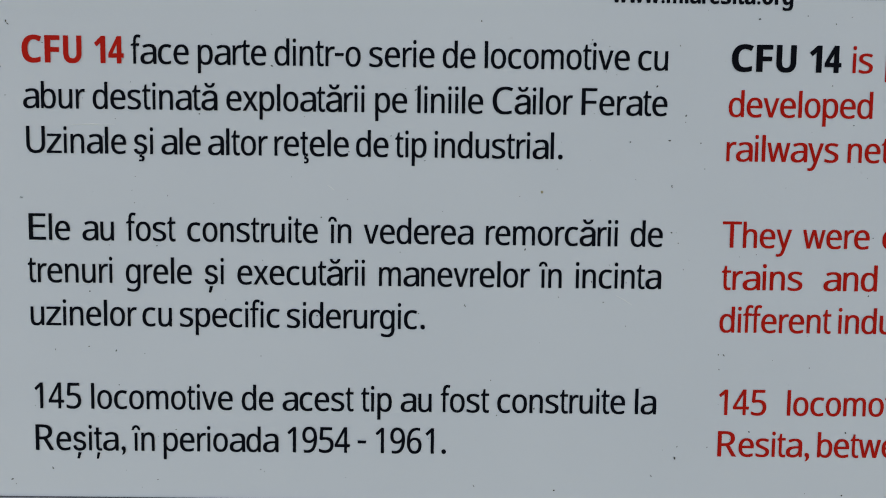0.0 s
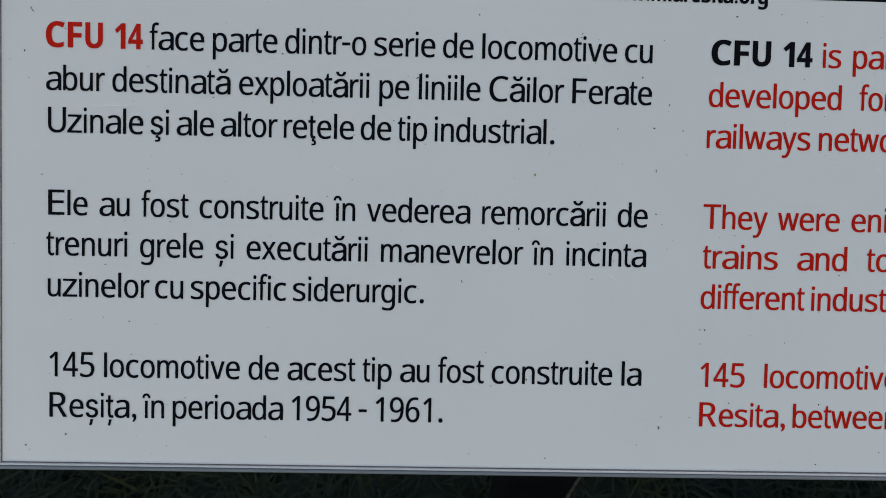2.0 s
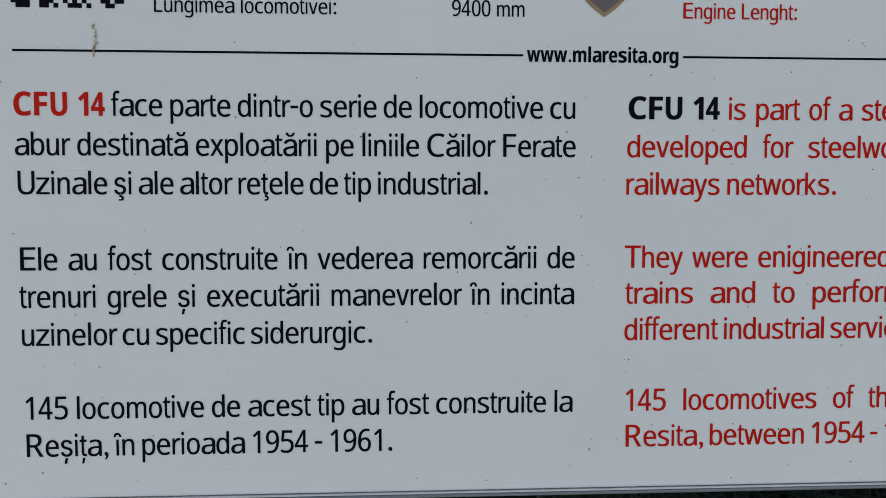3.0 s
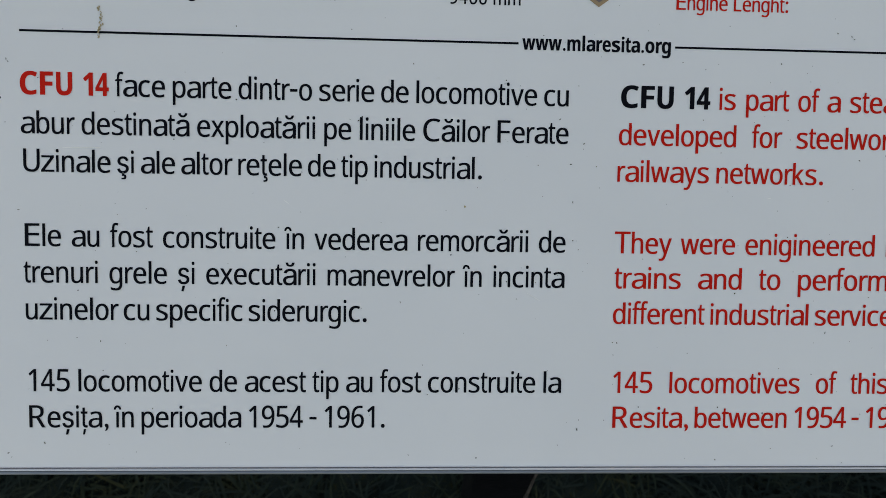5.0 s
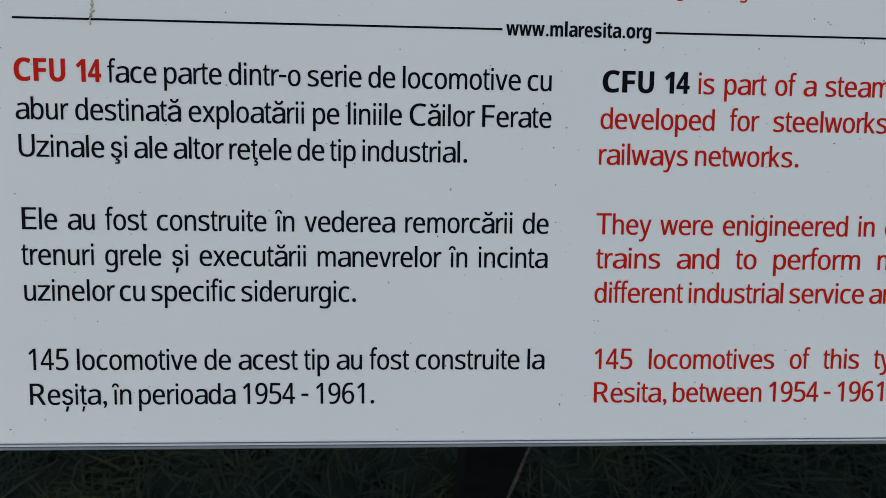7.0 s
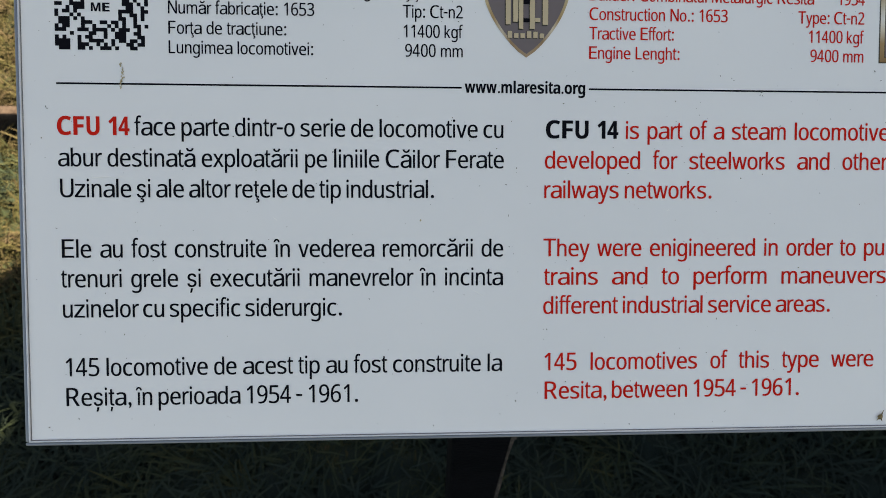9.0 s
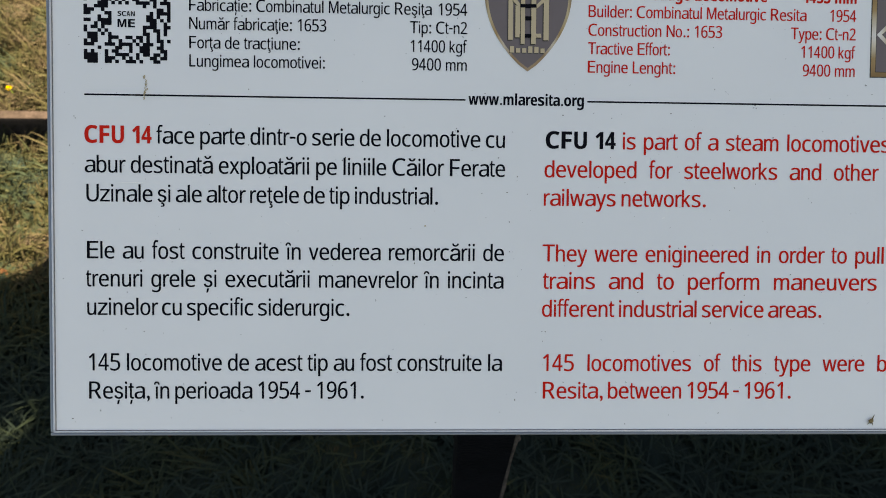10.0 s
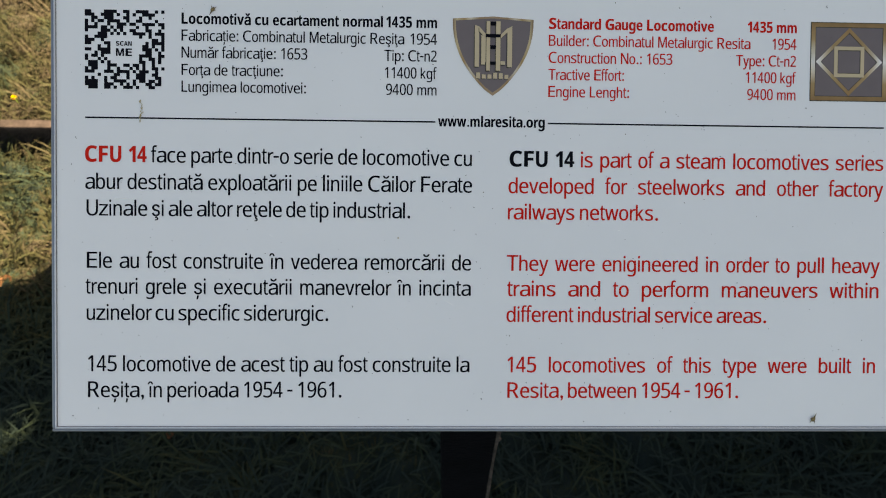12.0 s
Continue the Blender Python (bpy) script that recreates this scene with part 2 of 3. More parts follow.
def glyph(ch, bold):
    """Points and faces of a letter, an em high, and its extent in x."""
    if (ch, bold) in glyphs:
        return glyphs[ch, bold]
    code = SUNK.get(ch, ch)
    if "a" <= ch <= "z":
        code = chr((0x1D5EE if bold else 0x1D5BA) + ord(ch) - 97)
    elif "A" <= ch <= "Z":
        code = chr((0x1D5D4 if bold else 0x1D5A0) + ord(ch) - 65)
    elif "0" <= ch <= "9":
        code = chr((0x1D7EC if bold else 0x1D7E2) + ord(ch) - 48)
    curve = bpy.data.curves.new("letter", "FONT")
    curve.body = code
    curve.resolution_u = 5
    curve.offset = 0.018 if bold and ch == "ă" else 0.0
    ob = new("letter", curve)
    me = bpy.data.meshes.new_from_object(ob.evaluated_get(bpy.context.evaluated_depsgraph_get()))
    pts = np.array([v.co[:2] for v in me.vertices])
    faces = [tuple(p.vertices) for p in me.polygons]
    bpy.data.objects.remove(ob)
    bpy.data.curves.remove(curve)
    bpy.data.meshes.remove(me)
    if ch in "bdhkliî":
        pts[:, 1] *= 0.716 / pts[:, 1].max()
    elif ch in "acemnorsuvwxzgpqyăşșţț":
        pts[:, 1] *= 0.955
    if ch == ":":
        n = len(pts)
        pts = np.concatenate([pts, pts + (0, 0.40)])
        faces += [tuple(v + n for v in f) for f in faces]
    glyphs[ch, bold] = pts, faces, pts[:, 0].min(), pts[:, 0].max()
    return glyphs[ch, bold]


def written(text, bold):
    """The width of a text in ems without its spaces, and the number of spaces."""
    return sum(advance(c, bold) for c in text if c != " "), text.count(" ")


PROUD, HEAVY = 0.0002, 0.010


def text_line(text, x0, x1, base, em, mat, parent, bold=False, stretch=0.0, tone="black"):
    """One printed line from x0 to x1. stretch: metres an em is wide, the gaps taking up the rest; below 0: the gap in ems; 0: gaps of the font itself."""
    wide, gaps = written(text, bold)
    first, last = lookup(BEARING, text[0], (45, 40))[0] / 1000, lookup(BEARING, text[-1], (45, 40))[1] / 1000
    if stretch < 0:
        ex = (x1 - x0) / (wide - stretch * gaps - first - last)
        gap = -stretch * ex
    elif stretch and gaps:
        ex = stretch
        gap = (x1 - x0 - (wide - first - last) * ex) / gaps
    else:
        ex = (x1 - x0) / (wide + 0.278 * gaps - first - last)
        gap = 0.278 * ex
    verts, faces, x = [], [], x0 - first * ex
    for ch in text:
        if ch == " ":
            x += gap
            continue
        pts, fs, lo, hi = glyph(ch, bold)
        l, r = (v / 1000 for v in lookup(BEARING, ch, (45, 40)))
        a = advance(ch, bold)
        if ch in ".:,1":
            px = (pts[:, 0] - lo + l) * ex
        else:
            px = (l + (pts[:, 0] - lo) / (hi - lo) * (a - l - r)) * ex
        for strike, lift in ((-HEAVY, 0.0), (HEAVY, 0.00008)):
            n = len(verts)
            verts += [(x + u + strike * ex, -PROUD - lift, base + v * em) for u, v in zip(px, pts[:, 1])]
            faces += [tuple(v + n for v in f) for f in fs]
        x += a * ex
    me = bpy.data.meshes.new("text_line")
    me.from_pydata(verts, [], faces)
    me.materials.append(mat)
    ob = new("text_line", me)
    ob.parent = parent
    return tagged(ob, f'{"bold " if bold else ""}{tone} printed words "{text}"')


# ---- ground ----
def ground():
    bm = bmesh.new()
    bmesh.ops.create_grid(bm, x_segments=40, y_segments=40, size=400)
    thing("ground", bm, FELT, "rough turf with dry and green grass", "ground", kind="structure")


def add_shade_wall():
    """A plain unseen wall, added to shade the sign, with one small opening."""
    bm = bmesh.new()
    x0, x1, y0, y1, top = 3.3, 3.4, -0.2, 3.744, 5.5
    # the opening is placed to let one sun patch fall on the grass
    a0, a1, b0, b1 = 3.062, 3.195, 3.572, 3.690
    box(bm, x0, x1, y0, a0, 0, top)
    box(bm, x0, x1, a1, y1, 0, top)
    box(bm, x0, x1, a0, a1, 0, b0)
    box(bm, x0, x1, a0, a1, b1, top)
    thing("shade_wall_east", bm, PLASTER, "plain dark rendered wall beside the grass, added out of view to cast shade", "wall", kind="structure")


def thatch(x0, x1, y0, y1, step):
    """A felt of old grass with small mounds, open along the rail."""
    nx, ny = int((x1 - x0) / step) + 1, int((y1 - y0) / step) + 1
    verts = []
    for i in range(nx):
        for j in range(ny):
            x, y = x0 + i * step, y0 + j * step
            z = 0.040 + 0.040 * noise.noise((x * 9, y * 9, 0.3)) + 0.022 * noise.noise((x * 26, y * 26, 4.1)) + 0.010 * noise.noise((x * 60, y * 60, 8.0))
            near = abs(y - 1.395)
            if near < 0.11:
                z = -0.02 + (z + 0.02) * max(0.0, near - 0.045) / 0.065
            edge = min(x - x0, x1 - x, y - y0, y1 - y)
            verts.append((x, y, z if edge > step / 2 else -0.01))
    faces = [(i * ny + j, (i + 1) * ny + j, (i + 1) * ny + j + 1, i * ny + j + 1) for i in range(nx - 1) for j in range(ny - 1)]
    me = bpy.data.meshes.new("matted_grass")
    me.from_pydata(verts, [], faces)
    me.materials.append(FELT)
    for p in me.polygons:
        p.use_smooth = True
    tagged(new("matted_grass", me), "matted old grass lying flat on the ground", "grass", kind="stuff")


def blades(name, count, x0, x1, y0, y1, length, width, seed, label, clump=0.05, keep=None):
    rng = np.random.default_rng(seed)
    tufts = rng.uniform((x0, y0), (x1, y1), (max(1, count // 14), 2))
    lean_t, turn_t = rng.uniform(0.35, 1.35, len(tufts)), rng.uniform(0, 2 * np.pi, len(tufts))
    own = rng.integers(0, len(tufts), count)
    base = tufts[own] + rng.normal(0, clump, (count, 2))
    if keep is not None:
        ok = keep(base)
        base, own = base[ok], own[ok]
    n = len(base)
    size = rng.uniform(*length, n) * rng.uniform(0.6, 1.0, n)
    wide = rng.uniform(*width, n)
    turn = turn_t[own] + rng.normal(0, 0.42, n)
    bend = lean_t[own] * rng.uniform(0.3, 1.0, n)
    ahead = np.stack([np.cos(turn), np.sin(turn)], 1)
    side = np.stack([-ahead[:, 1], ahead[:, 0]], 1)
    verts = np.zeros((n, 7, 3))
    at, z, ang = base.copy(), np.zeros(n) + 0.012, bend * 0.5
    for k, (step, w) in enumerate(((0, 1.0), (0.38, 0.9), (0.34, 0.65), (0.28, 0))):
        at = at + ahead * (size * step * np.sin(ang))[:, None]
        z = z + size * step * np.cos(ang)
        z = np.maximum(z, 0.004)
        if k < 3:
            verts[:, 2 * k, :2], verts[:, 2 * k + 1, :2] = at - side * (wide * w / 2)[:, None], at + side * (wide * w / 2)[:, None]
            verts[:, 2 * k, 2] = verts[:, 2 * k + 1, 2] = z
        else:
            verts[:, 6, :2], verts[:, 6, 2] = at, z
        ang = np.minimum(ang + bend * 1.1 + 0.15, 1.95)
    pattern = [(0, 1, 3, 2), (2, 3, 5, 4), (4, 5, 6)]
    me = bpy.data.meshes.new(name)
    start = np.arange(n) * 7
    faces = [tuple(int(s) + v for v in f) for s in start for f in pattern]
    me.from_pydata(verts.reshape(-1, 3).tolist(), [], faces)
    me.materials.append(GRASS)
    return tagged(new(name, me), label, "grass", kind="stuff")


def off_rail(p):
    """Away from the rail, and thinner in the gap at its near side."""
    thin = (p[:, 1] > 1.24) & (p[:, 1] < 1.370) & (np.modf(p[:, 0] * 971.0)[0] < -0.55)
    return ((p[:, 1] < 1.370) | (p[:, 1] > 1.440)) & ~thin


# ---- the rail ----
def rail():
    """A flat-bottomed rail along x, its head 52 mm wide."""
    bm = bmesh.new()
    half = [(0.050, 0.0), (0.050, 0.008), (0.010, 0.022), (0.007, 0.030), (0.007, 0.085), (0.012, 0.092), (0.025, 0.096), (0.026, 0.114), (0.021, 0.120)]
    outline = half + [(-a, b) for a, b in half[::-1]]
    xs = np.linspace(-3.3, 3.2, 29)
    rings = [[bm.verts.new((x, 1.405 + a, b)) for a, b in outline] for x in xs]
    for r, s in zip(rings, rings[1:]):
        for k in range(len(outline)):
            j = (k + 1) % len(outline)
            bm.faces.new((r[k], r[j], s[j], s[k]))
    bm.faces.new(rings[0])
    bm.faces.new(rings[-1][::-1])
    bmesh.ops.recalc_face_normals(bm, faces=bm.faces)
    thing("railway_rail", bm, RAIL, "rusty brown steel rail half sunk in grass", "rail")


# ---- the sign ----
TILT, RISE = -51.0, 1.288
LEFT, RIGHT, LOW, HIGH = -0.0266, 0.6912, -0.2324, 0.1500
THICK = 0.012
LEAN = 0.031  # the post leans, metres sideways for each metre down


def tube(bm, points, radius, sides=7):
    rings = []
    for k, p in enumerate(points):
        p = Vector(p)
        d = (Vector(points[min(k + 1, len(points) - 1)]) - Vector(points[max(k - 1, 0)])).normalized()
        u = d.orthogonal().normalized()
        v = d.cross(u)
        r = radius[k] if isinstance(radius, (list, tuple)) else radius
        rings.append([bm.verts.new(p + r * (math.cos(a) * u + math.sin(a) * v)) for a in (2 * math.pi * i / sides for i in range(sides))])
    for r, s in zip(rings, rings[1:]):
        for k in range(sides):
            j = (k + 1) % sides
            bm.faces.new((r[k], r[j], s[j], s[k]))
    bm.faces.new(rings[0][::-1])
    bm.faces.new(rings[-1])
    return bm


def sign():
    base = tagged(new("information_sign"), "white information panel with black and red lettering on dark post", "sign")
    base.location = (0.340, -0.03, 0)
    back = base.matrix_basis.inverted()
    bm = box(bmesh.new(), 0.2965, 0.3780, -0.075, 0.012, -0.05, 1.10, 0.006, 3)
    for v in bm.verts:
        v.co.x += LEAN * (0.87 - v.co.z)
        if v.co.z > 1.0:
            v.co.z = RISE + (v.co.y - 0.035) * math.tan(radians(39)) - 0.012
    post = part("post", bm, STEEL, base, "black painted square steel post")
    post.matrix_local = back
    bm = tube(bmesh.new(), [(0.3780 + LEAN * (0.06 * k - 0.28) + 0.0010 * math.sin(7 * k), -0.0745, 1.15 - 0.06 * k) for k in range(20)], [0.0026 + 0.0007 * math.sin(5 * k + 1) for k in range(20)])
    edge = part("worn_edge", bm, RUST_EDGE, post, "paint worn to rust along the edge")
    bm = bmesh.new()
    bmesh.ops.create_icosphere(bm, subdivisions=2, radius=1, matrix=Matrix.Translation((0.3800, -0.0750, 0.83)) @ Matrix.Diagonal((0.0036, 0.003, 0.0065, 1)))
    for v in bm.verts:
        v.co += 0.0008 * noise.noise_vector(v.co * 300)
    part("weld_bead", bm, RUST_EDGE, post, "small rusty weld bead")
    bm = box(bmesh.new(), LEFT + 0.0015, RIGHT - 0.0015, 0, THICK - 0.002, LOW + 0.0015, HIGH - 0.0015)
    panel = part("panel", bm, PANEL, base, "white plastic panel with small stains")
    panel.matrix_local = back @ pose(0, 0, RISE, TILT, 0, 0)
    lip, out, slot, bead = 0.0027, 0.0012, 0.0001, 0.0010

    def strips(name, inset, wide, out, mat, label):
        """Four strips of this width round the panel, this far in from its edge."""
        a, b, c, d = LEFT + inset, RIGHT - inset, LOW + inset, HIGH - inset
        for x0, x1, z0, z1 in ((a, b, c, c + wide), (a, b, d - wide, d), (a, a + wide, c + wide, d - wide), (b - wide, b, c + wide, d - wide)):
            part(name, box(bmesh.new(), x0, x1, -out, 0.001 if inset else THICK, z0, z1, 0.0003 if inset else 0.0012, 3), mat, panel, label)

    def inset(v):
        return [(LEFT + v, LOW + v), (RIGHT - v, LOW + v), (RIGHT - v, HIGH - v), (LEFT + v, HIGH - v)]
    strips("trim", 0.0, lip, out, ALU, "dull aluminium edge strip")
    strips("bead", lip + slot, bead, out + 0.0004, BRIGHT, "bright aluminium bead")
    joint = lip + slot + bead
    part("joint", band(bmesh.new(), inset(joint), inset(joint + 0.0004), -0.0003, 0.003), GROOVE, panel, "dark joint inside the edge strip")
    bm = box(bmesh.new(), 0.19, 0.50, THICK + 0.0005, THICK + 0.006, -0.14, 0.06, 0.001, 1)
    part("back_plate", bm, STEEL, panel, "dark steel plate under the panel")
    lettering(panel)
    emblems(panel)
    marks(panel)


def lettering(panel):
    EM, EX, WIDE = 0.0184, 0.0152, 0.0157
    lines = (-0.0106, -0.0327, -0.0545, -0.0974, -0.1186, -0.1402, -0.1825, -0.2040)
    romanian = [
        ("face parte dintr-o serie de locomotive cu", 0.0537, 0.3167, EX),
        ("abur destinată exploatării pe liniile Căilor Ferate", 0.0006, 0.3171, EX),
        ("Uzinale şi ale altor reţele de tip industrial.", 0.0016, 0.2654, EX),
        ("Ele au fost construite în vederea remorcării de", 0.0017, 0.3169, EX),
        ("trenuri grele și executării manevrelor în incinta", 0.0007, 0.3168, EX),
        ("uzinelor cu specific siderurgic.", 0.0015, 0.1981, 0.0153),
        ("145 locomotive de acest tip au fost construite la", 0.0024, 0.3163, EX),
        ("Reșița, în perioada 1954 - 1961.", 0.0024, 0.2094, EX),
    ]
    english = [
        ("is part of a steam locomotives series", 0.4081, 0.6652, WIDE),
        ("developed for steelworks and other factory", 0.3478, 0.6656, WIDE),
        ("railways networks.", 0.3475, 0.4730, 0.0158),
        ("They were enigineered in order to pull heavy", 0.3470, 0.6641, WIDE),
        ("trains and to perform maneuvers within", 0.3475, 0.6634, 0.0169),
        ("different industrial service areas.", 0.3472, 0.5667, 0.0157),
        ("145 locomotives of this type were built in", 0.3484, 0.6619, WIDE),
        ("Resita, between 1954 - 1961.", 0.3486, 0.5438, WIDE),
    ]
    text_line("CFU 14", 0.0005, 0.0500, lines[0], EM, RED, panel, True, 0, "red")
    text_line("CFU 14", 0.3484, 0.4022, lines[0], EM, BLACK, panel, True)
    for z, (text, x0, x1, ex) in zip(lines, romanian):
        text_line(text, x0, x1, z, EM, BLACK, panel, False, ex)
    for z, (text, x0, x1, ex) in zip(lines, english):
        text_line(text, x0, x1, z, EM, RED_THIN, panel, False, ex, "dark red")
    SMALL = 0.0127
    for x0, x1, rows, mat, tone in (
        (0.0784, 0.2869, [("Locomotivă cu ecartament normal", 0.2423, "1435 mm", 0.2451, 0.1026),
                          ("Fabricație: Combinatul Metalurgic Reşiţa", 0.2600, "1954", 0.2652, 0.0889),
                          ("Număr fabricaţie: 1653", 0.1805, "Tip: Ct-n2", 0.2438, 0.0751),
                          ("Forţa de tracţiune:", 0.1603, "11400 kgf", 0.2443, 0.0610),
                          ("Lungimea locomotivei:", 0.1792, "9400 mm", 0.2454, 0.0473)], BLACK, "black"),
        (0.3800, 0.5886, [("Standard Gauge Locomotive", 0.5182, "1435 mm", 0.5470, 0.1037),
                          ("Builder: Combinatul Metalurgic Resita", 0.5495, "1954", 0.5683, 0.0898),
                          ("Construction No.: 1653", 0.4836, "Type: Ct-n2", 0.5377, 0.0757),
                          ("Tractive Effort:", 0.4428, "11400 kgf", 0.5462, 0.0617),
                          ("Engine Lenght:", 0.4472, "9400 mm", 0.5477, 0.0476)], RED_THIN, "dark red")):
        for k, (text, end, value, begin, z) in enumerate(rows):
            text_line(text, x0, end, z, SMALL, mat, panel, k == 0, 0, tone)
            text_line(value, begin, x1, z, SMALL, mat, panel, k == 0, 0, tone)
    text_line("www.mlaresita.org", 0.2886, 0.3772, 0.0219, SMALL, BLACK, panel, True)
    for a, b in ((0.0005, 0.2863), (0.3800, 0.6650)):
        part("rule", box(bmesh.new(), a, b, -PROUD, 0.001, 0.0249, 0.0261), BLACK, panel, "thin black printed rule")
    # rows of short plain bars where a square code is printed
    rng, bm, cell = random.Random(11), bmesh.new(), 0.0640 / 25
    for row in range(25):
        col, dark = 0, rng.random() < 0.6
        while col < 25:
            run = min(25 - col, rng.choice((1, 1, 1, 2, 2, 3, 4)))
            for k in range(col, col + run):
                if dark and not (8 <= k <= 16 and 8 <= row <= 16):
                    box(bm, 0.0005 + k * cell, 0.0005 + (k + 1) * cell, -PROUD, 0.001, 0.1130 - (row + 1) * cell, 0.1130 - row * cell)
            col, dark = col + run, not dark
    tagged(part("printed_square", bm, BLACK, panel, "square field of short uneven black printed bars"), kind="stuff")
    text_line("SCAN", 0.0255, 0.0382, 0.0840, 0.0050, BLACK, panel, True)
    text_line("ME", 0.0255, 0.0382, 0.0757, 0.0085, BLACK, panel, True)


def emblems(panel):
    # shield
    def shield(grow):
        cx, top, low, half = 0.3335, 0.1108, 0.0478, 0.0335
        right = []
        for k in range(13):
            u = k / 12
            right.append((half * math.cos(u * math.pi / 2) ** 0.82 if k < 12 else 0.0, top - (top - low) * u ** 0.86))
        pts = [(cx + a * (1 - grow * 2.2), z) for a, z in right]
        pts = [(x, top - grow * 0.045 - (top - z) * (1 - grow * 1.9)) for x, z in pts]
        left = [(2 * cx - x, z) for x, z in pts[-2::-1]]
        return pts + left + [(cx, pts[0][1] + 0.0022)]
    emblem = part("shield_emblem", slab(bmesh.new(), shield(0.02), -PROUD, 0.001), GREY, panel, "grey shield with plain gold bars")
    part("rim", band(bmesh.new(), shield(0.0), shield(0.034), -PROUD - 0.0002, 0.001), SHIELD_GOLD, emblem, "gold rim")
    cx = 0.3335
    # pale strokes, each with its printed dark side
    strokes = [[(-0.0152, 0.0714), (-0.0116, 0.0714), (-0.0116, 0.1045), (-0.0152, 0.1058)], [(-0.0116, 0.1045), (-0.0060, 0.0985), (-0.0060, 0.0948), (-0.0116, 0.1005)],
               [(-0.0098, 0.0733), (-0.0060, 0.0733), (-0.0060, 0.0962), (-0.0098, 0.0975)], [(-0.0060, 0.0733), (-0.0040, 0.0733), (-0.0040, 0.0760), (-0.0060, 0.0760)],
               [(0.0118, 0.0714), (0.0158, 0.0714), (0.0158, 0.1052), (0.0118, 0.1030)], [(0.0062, 0.0948), (0.0118, 0.1000), (0.0118, 0.1034), (0.0062, 0.0980)],
               [(0.0062, 0.0733), (0.0100, 0.0733), (0.0100, 0.0762), (0.0062, 0.0762)],
               [(-0.0056, 0.0683), (-0.0025, 0.0683), (-0.0025, 0.1089), (-0.0056, 0.1089)], [(0.0023, 0.0683), (0.0060, 0.0683), (0.0060, 0.1089), (0.0023, 0.1089)]]
    for k, outline in enumerate(strokes):
        lift = 0.0005 + 0.00004 * k
        part("stroke_shade", slab(bmesh.new(), [(cx + x - 0.0005, z - 0.0005) for x, z in outline], -PROUD - lift + 0.00002, 0.001), SPECK, emblem)
        part("stroke", slab(bmesh.new(), [(cx + x, z) for x, z in outline], -PROUD - lift, 0.001), PALE_GOLD, emblem)
    for z, wide, tall in ((0.1071, 0.0024, 0.0014), (0.0970, 0.0062, 0.0013), (0.0877, 0.0024, 0.0014), (0.0745, 0.0024, 0.0012)):
        part("crossbar", box(bmesh.new(), cx - wide, cx + wide, -PROUD - 0.0010, 0.001, z - tall, z + tall), BLACK, emblem)
    for k, tall in enumerate((0.0049, 0.0034, 0.0034, 0.0049, 0.0046, 0.0034)):
        x = cx - 0.0138 + k * 0.0047
        part("letter_shade", box(bmesh.new(), x - 0.0004, x + 0.0028, -PROUD - 0.0003, 0.001, 0.0614, 0.0619 + tall), SPECK, emblem)
        part("letter_bar", box(bmesh.new(), x, x + 0.0032, -PROUD - 0.0004, 0.001, 0.0618, 0.0618 + tall), PALE_GOLD, emblem)
    # square with a diamond
    def ring(cx, cz, r, turned):
        if turned:
            return [(cx - r, cz), (cx, cz + r), (cx + r, cz), (cx, cz - r)]
        return [(cx - r, cz - r), (cx - r, cz + r), (cx + r, cz + r), (cx + r, cz - r)]
    cx, cz = 0.6338, 0.0804
    square = part("square_emblem", slab(bmesh.new(), ring(cx, cz, 0.0315, False), -PROUD, 0.001), GREY, panel, "grey square with gold frame and diamond")
    part("frame", band(bmesh.new(), ring(cx, cz, 0.0324, False), ring(cx, cz, 0.0290, False), -PROUD - 0.0002, 0.001), FRAME_GOLD, square, "bronze frame, pale at half height")
    part("border", band(bmesh.new(), ring(cx, cz, 0.0330, False), ring(cx, cz, 0.0324, False), -PROUD - 0.0001, 0.001), SPECK, square, "thin dark border")
    for name, r, w, turned in (("diamond_shade", 0.0244, 0.0006, True), ("inner_shade", 0.0098, 0.0005, False), ("frame_shade", 0.0290, 0.0005, False)):
        part(name, band(bmesh.new(), ring(cx, cz, r, turned), ring(cx, cz, r - w, turned), -PROUD - 0.0001, 0.001), SPECK, square, "thin dark printed edge")
    part("diamond", band(bmesh.new(), ring(cx, cz, 0.0284, True), ring(cx, cz, 0.0244, True), -PROUD - 0.0003, 0.001), GOLD, square, "gold diamond outline")
    part("inner_square", band(bmesh.new(), ring(cx, cz, 0.0128, False), ring(cx, cz, 0.0098, False), -PROUD - 0.0004, 0.001), PALE_GOLD, square, "gold square outline")


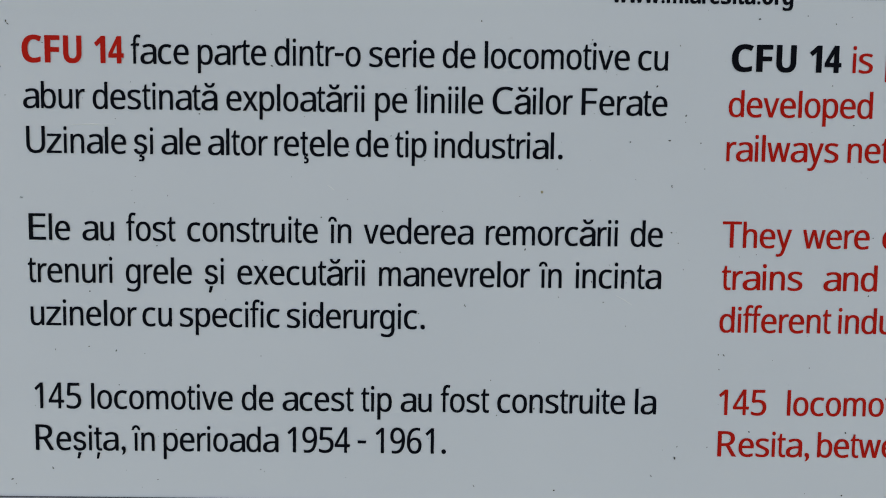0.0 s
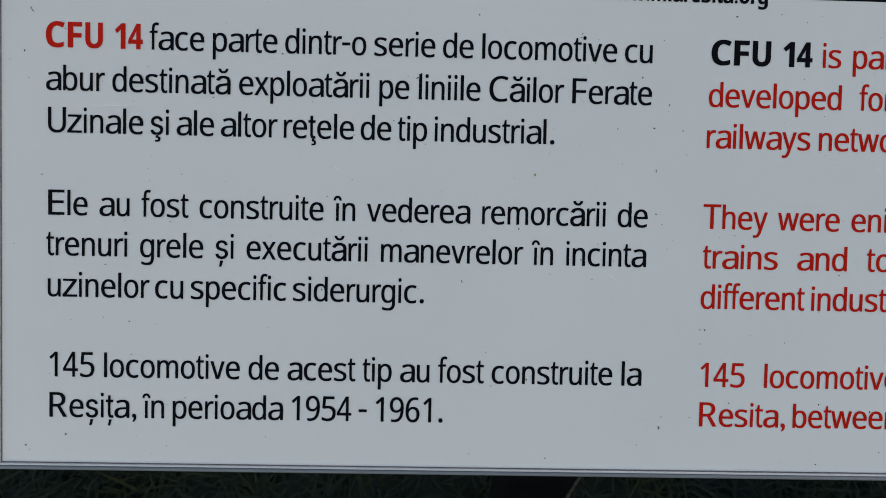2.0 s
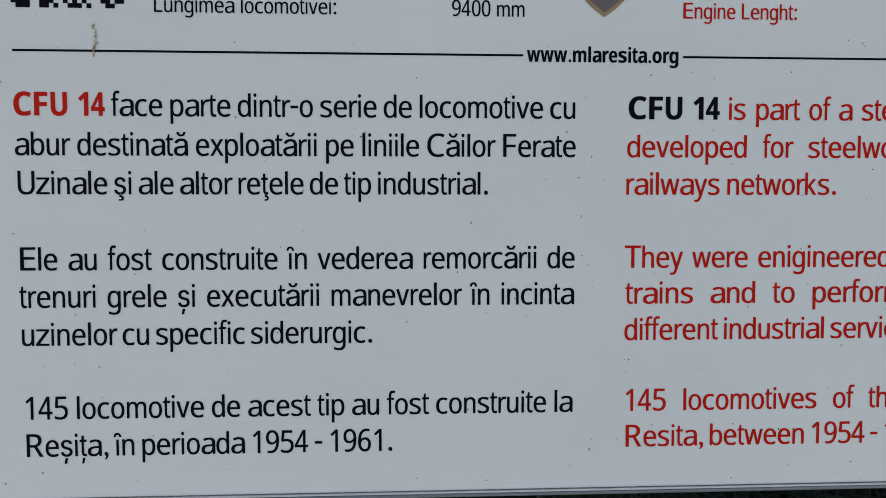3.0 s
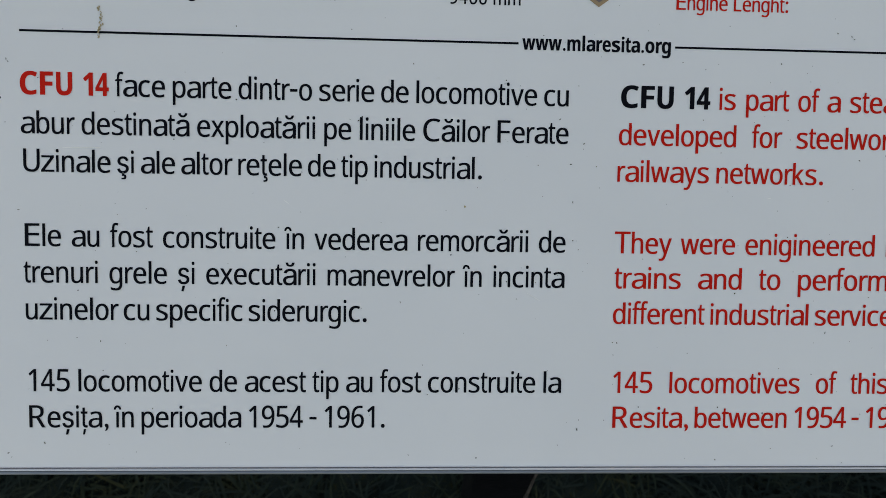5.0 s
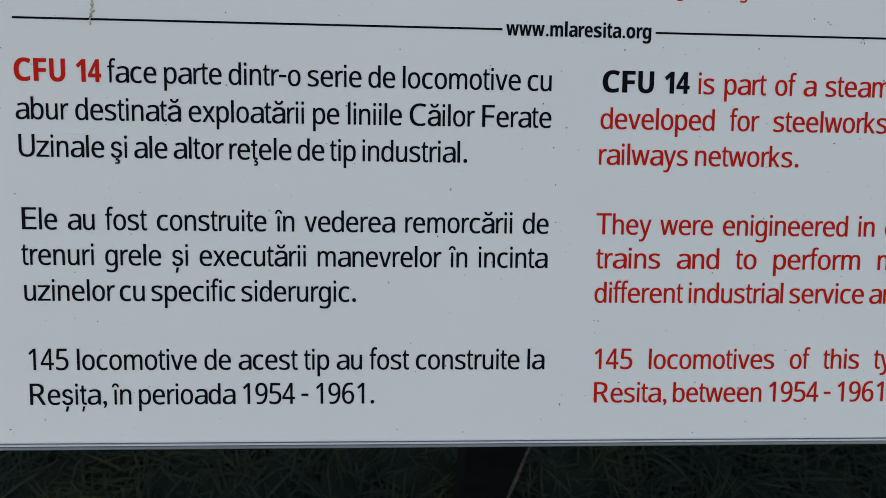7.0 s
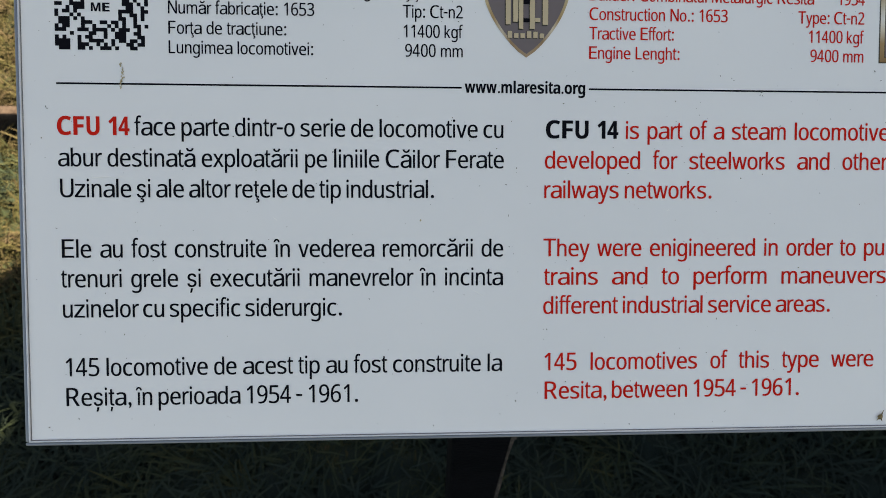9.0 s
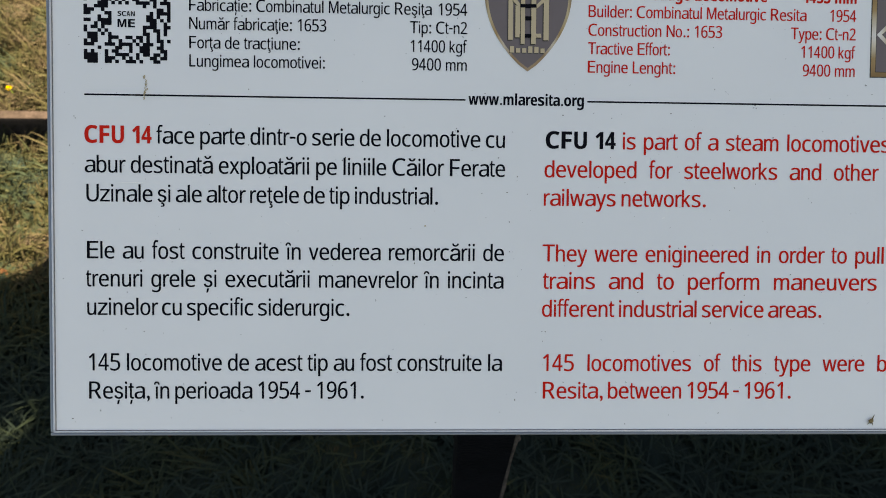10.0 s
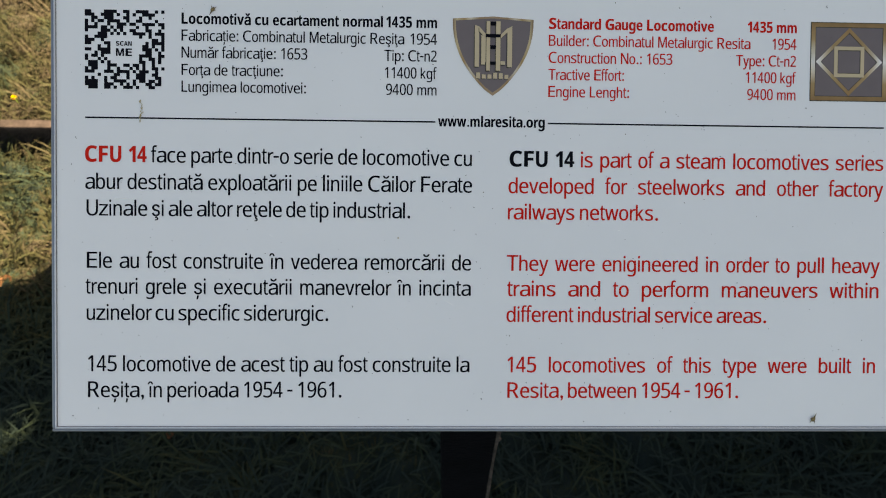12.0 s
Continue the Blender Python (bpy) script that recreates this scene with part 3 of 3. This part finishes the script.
def marks(panel):
    """Stains, scuffs and specks on the panel."""
    rng = random.Random(5)
    bm = bmesh.new()
    for k in range(26):
        u = k / 25
        r = rng.uniform(0.00025, 0.00062)
        m = Matrix.Translation((0.0454 + 0.0008 * math.sin(5 * u) + rng.gauss(0, 0.0006), -0.0004, 0.0398 - 0.0175 * u)) @ Matrix.Rotation(rng.uniform(0, 3), 4, "Y") @ Matrix.Diagonal((r, 0.0004, r * rng.uniform(0.7, 1.7), 1))
        bmesh.ops.create_icosphere(bm, subdivisions=1, radius=1, matrix=m)
    part("stain", bm, CRUST, panel, "ochre crusted drip stain")
    bm = bmesh.new()
    bmesh.ops.create_icosphere(bm, subdivisions=1, radius=1, matrix=Matrix.Translation((0.2562, -0.0003, -0.0708)) @ Matrix.Diagonal((0.0007, 0.0005, 0.0008, 1)))
    part("spot", bm, CRUST, panel, "small ochre spot of dirt")
    bm = bmesh.new()
    for k in range(420):
        x, z, r = rng.uniform(LEFT + 0.006, RIGHT - 0.006), rng.uniform(LOW + 0.006, HIGH - 0.006), rng.choice((0.00012, 0.00014, 0.00017, 0.0002, 0.00022, 0.00035))
        m = Matrix.Translation((x, -0.0001, z)) @ Matrix.Rotation(rng.uniform(0, 3), 4, "Y") @ Matrix.Diagonal((r, 0.0002, r * rng.uniform(0.7, 2.2), 1))
        bmesh.ops.create_icosphere(bm, subdivisions=1, radius=1, matrix=m)
    tagged(part("specks", bm, SPECK, panel, "tiny dark dirt specks"), kind="stuff")
    # a few larger crumbs of dirt
    for x, z, size, turn in ((0.0107, -0.2132, 0.0007, 0.5), (0.3266, -0.2051, 0.0009, 0.35), (0.479, -0.1447, 0.0006, 0), (0.3149, -0.2146, 0.0004, 1), (0.4868, -0.2154, 0.0006, 2),
                          (0.614, 0.126, 0.0011, 0.3), (0.5978, 0.0414, 0.0008, 0.9), (0.6028, 0.0343, 0.0006, 1.9), (0.5157, 0.116, 0.0008, 0.4),
                          (-0.0071, 0.0092, 0.0006, 0.2), (-0.0062, 0.0078, 0.0005, 1.1), (-0.0017, -0.0765, 0.0006, 1.2), (0.2187, -0.1281, 0.0007, 0.3), (0.2244, -0.2206, 0.0005, 0.6), (0.2421, 0.1196, 0.0007, 0.5),
                          (0.3208, -0.0672, 0.0007, 0.1), (0.4876, 0.0346, 0.0005, 0.4), (0.4893, 0.0330, 0.0004, 0.9), (0.5107, 0.0244, 0.0007, 1.4), (0.5116, 0.0222, 0.0006, 0.2), (0.5096, 0.0226, 0.0004, 0.7)):
        bm, r = bmesh.new(), 0.7 * size
        for k in range(5):
            m = Matrix.Translation((x, -0.0002, z)) @ Matrix.Rotation(-turn, 4, "Y") @ Matrix.Translation((rng.gauss(0, r * 0.25), 0, (k - 2) * r * 0.5)) @ Matrix.Diagonal((r * rng.uniform(0.25, 0.5), 0.0003, r * rng.uniform(0.35, 0.6), 1))
            bmesh.ops.create_icosphere(bm, subdivisions=1, radius=1, matrix=m)
        part("crumb", bm, SPECK, panel, "dark crumb of dirt")
    for x0, z0, x1, z1 in ((0.2945, -0.1220, 0.3026, -0.1268), (0.1497, -0.0686, 0.1530, -0.0711), (0.4396, -0.0634, 0.4418, -0.0630), (0.0235, -0.0405, 0.0450, -0.0400)):
        part("scuff", tube(bmesh.new(), [(x0, -0.0001, z0), ((x0 + x1) / 2, -0.0001, (z0 + z1) / 2 + 0.0002), (x1, -0.0001, z1)], [0.0001, 0.00028, 0.0001], 5), PALE, panel, "pale thin scratch")


def dried_bud(x, z, turn, size, label):
    bm = bmesh.new()
    bmesh.ops.create_icosphere(bm, subdivisions=2, radius=1, matrix=Matrix.Diagonal((0.0012 * size, 0.0009 * size, 0.0019 * size, 1)))
    rng = random.Random(int(1000 * x))
    for v in bm.verts:
        v.co *= 1 + rng.uniform(-0.25, 0.25)
    for ang, ln in ((0.3, 0.0036), (-0.9, 0.0030), (2.9, 0.0048), (1.2, 0.0026)):
        tube(bm, [(0, 0, 0), (math.sin(ang) * ln * size, -0.0004, math.cos(ang) * ln * size)], [0.0006 * size, 0.0001], 5)
    m = pose(0, 0, RISE, TILT, 0, 0) @ pose(x, -0.0009 * size, z, 0, turn, 0)
    thing("dried_bud", bm, BUD, label, "plant debris", m, group="debris on the panel")


# ---- small plants ----
def dandelion(x, y):
    flower = tagged(new("dandelion"), "small yellow dandelion flower growing in the grass", "flower")
    flower.location = (x, y, 0)
    part("stem", tube(bmesh.new(), [(0, 0, 0), (0.004, 0.002, 0.03), (0.002, 0.0, 0.075)], 0.0015), STALK, flower)
    bm = bmesh.new()
    for ringn, (count, rad, up) in enumerate(((16, 0.0135, 0.002), (13, 0.010, 0.005), (9, 0.006, 0.008))):
        for k in range(count):
            a = 2 * math.pi * (k + 0.5 * ringn) / count
            d, s = Vector((math.cos(a), math.sin(a), 0)), Vector((-math.sin(a), math.cos(a), 0))
            c = Vector((0.002, 0, 0.076))
            vs = [c - s * 0.0008, c + s * 0.0008, c + d * rad + s * 0.0017 + Vector((0, 0, up)), c + d * rad - s * 0.0017 + Vector((0, 0, up))]
            bm.faces.new([bm.verts.new(v) for v in vs])
    part("head", bm, PETAL, flower, "yellow petals")


def fallen_leaf(x, y, z, turn, size):
    bm = bmesh.new()
    n = 9
    rows = []
    for k in range(n):
        u = k / (n - 1)
        w = 0.42 * math.sin(math.pi * min(1, u * 0.98 + 0.02)) ** 0.8 * size
        c = Vector((0, (u - 0.5) * size, 0.12 * size * math.sin(3 * u)))
        rows.append([bm.verts.new(c + Vector((s * w, 0, abs(s) * 0.35 * w))) for s in (-1, -0.5, 0, 0.5, 1)])
    for a, b in zip(rows, rows[1:]):
        for k in range(4):
            bm.faces.new((a[k], a[k + 1], b[k + 1], b[k]))
    thing("fallen_leaf", bm, LEAF, "curled brown dry leaf lying on the grass", "leaf", pose(x, y, z, 12, 8, turn), group="fallen leaves")


ground()
add_shade_wall()
rail()
sign()
dried_bud(0.6092, -0.2216, 215, 1.2, "dried seed bud stuck to the white panel")
dried_bud(0.1036, 0.1143, 40, 1.1, "small dried bud stuck on the panel")
dandelion(-1.434, 1.618)
fallen_leaf(-1.08, 0.715, 0.05, 40, 0.055)
fallen_leaf(-0.42, 0.22, 0.04, -60, 0.028)
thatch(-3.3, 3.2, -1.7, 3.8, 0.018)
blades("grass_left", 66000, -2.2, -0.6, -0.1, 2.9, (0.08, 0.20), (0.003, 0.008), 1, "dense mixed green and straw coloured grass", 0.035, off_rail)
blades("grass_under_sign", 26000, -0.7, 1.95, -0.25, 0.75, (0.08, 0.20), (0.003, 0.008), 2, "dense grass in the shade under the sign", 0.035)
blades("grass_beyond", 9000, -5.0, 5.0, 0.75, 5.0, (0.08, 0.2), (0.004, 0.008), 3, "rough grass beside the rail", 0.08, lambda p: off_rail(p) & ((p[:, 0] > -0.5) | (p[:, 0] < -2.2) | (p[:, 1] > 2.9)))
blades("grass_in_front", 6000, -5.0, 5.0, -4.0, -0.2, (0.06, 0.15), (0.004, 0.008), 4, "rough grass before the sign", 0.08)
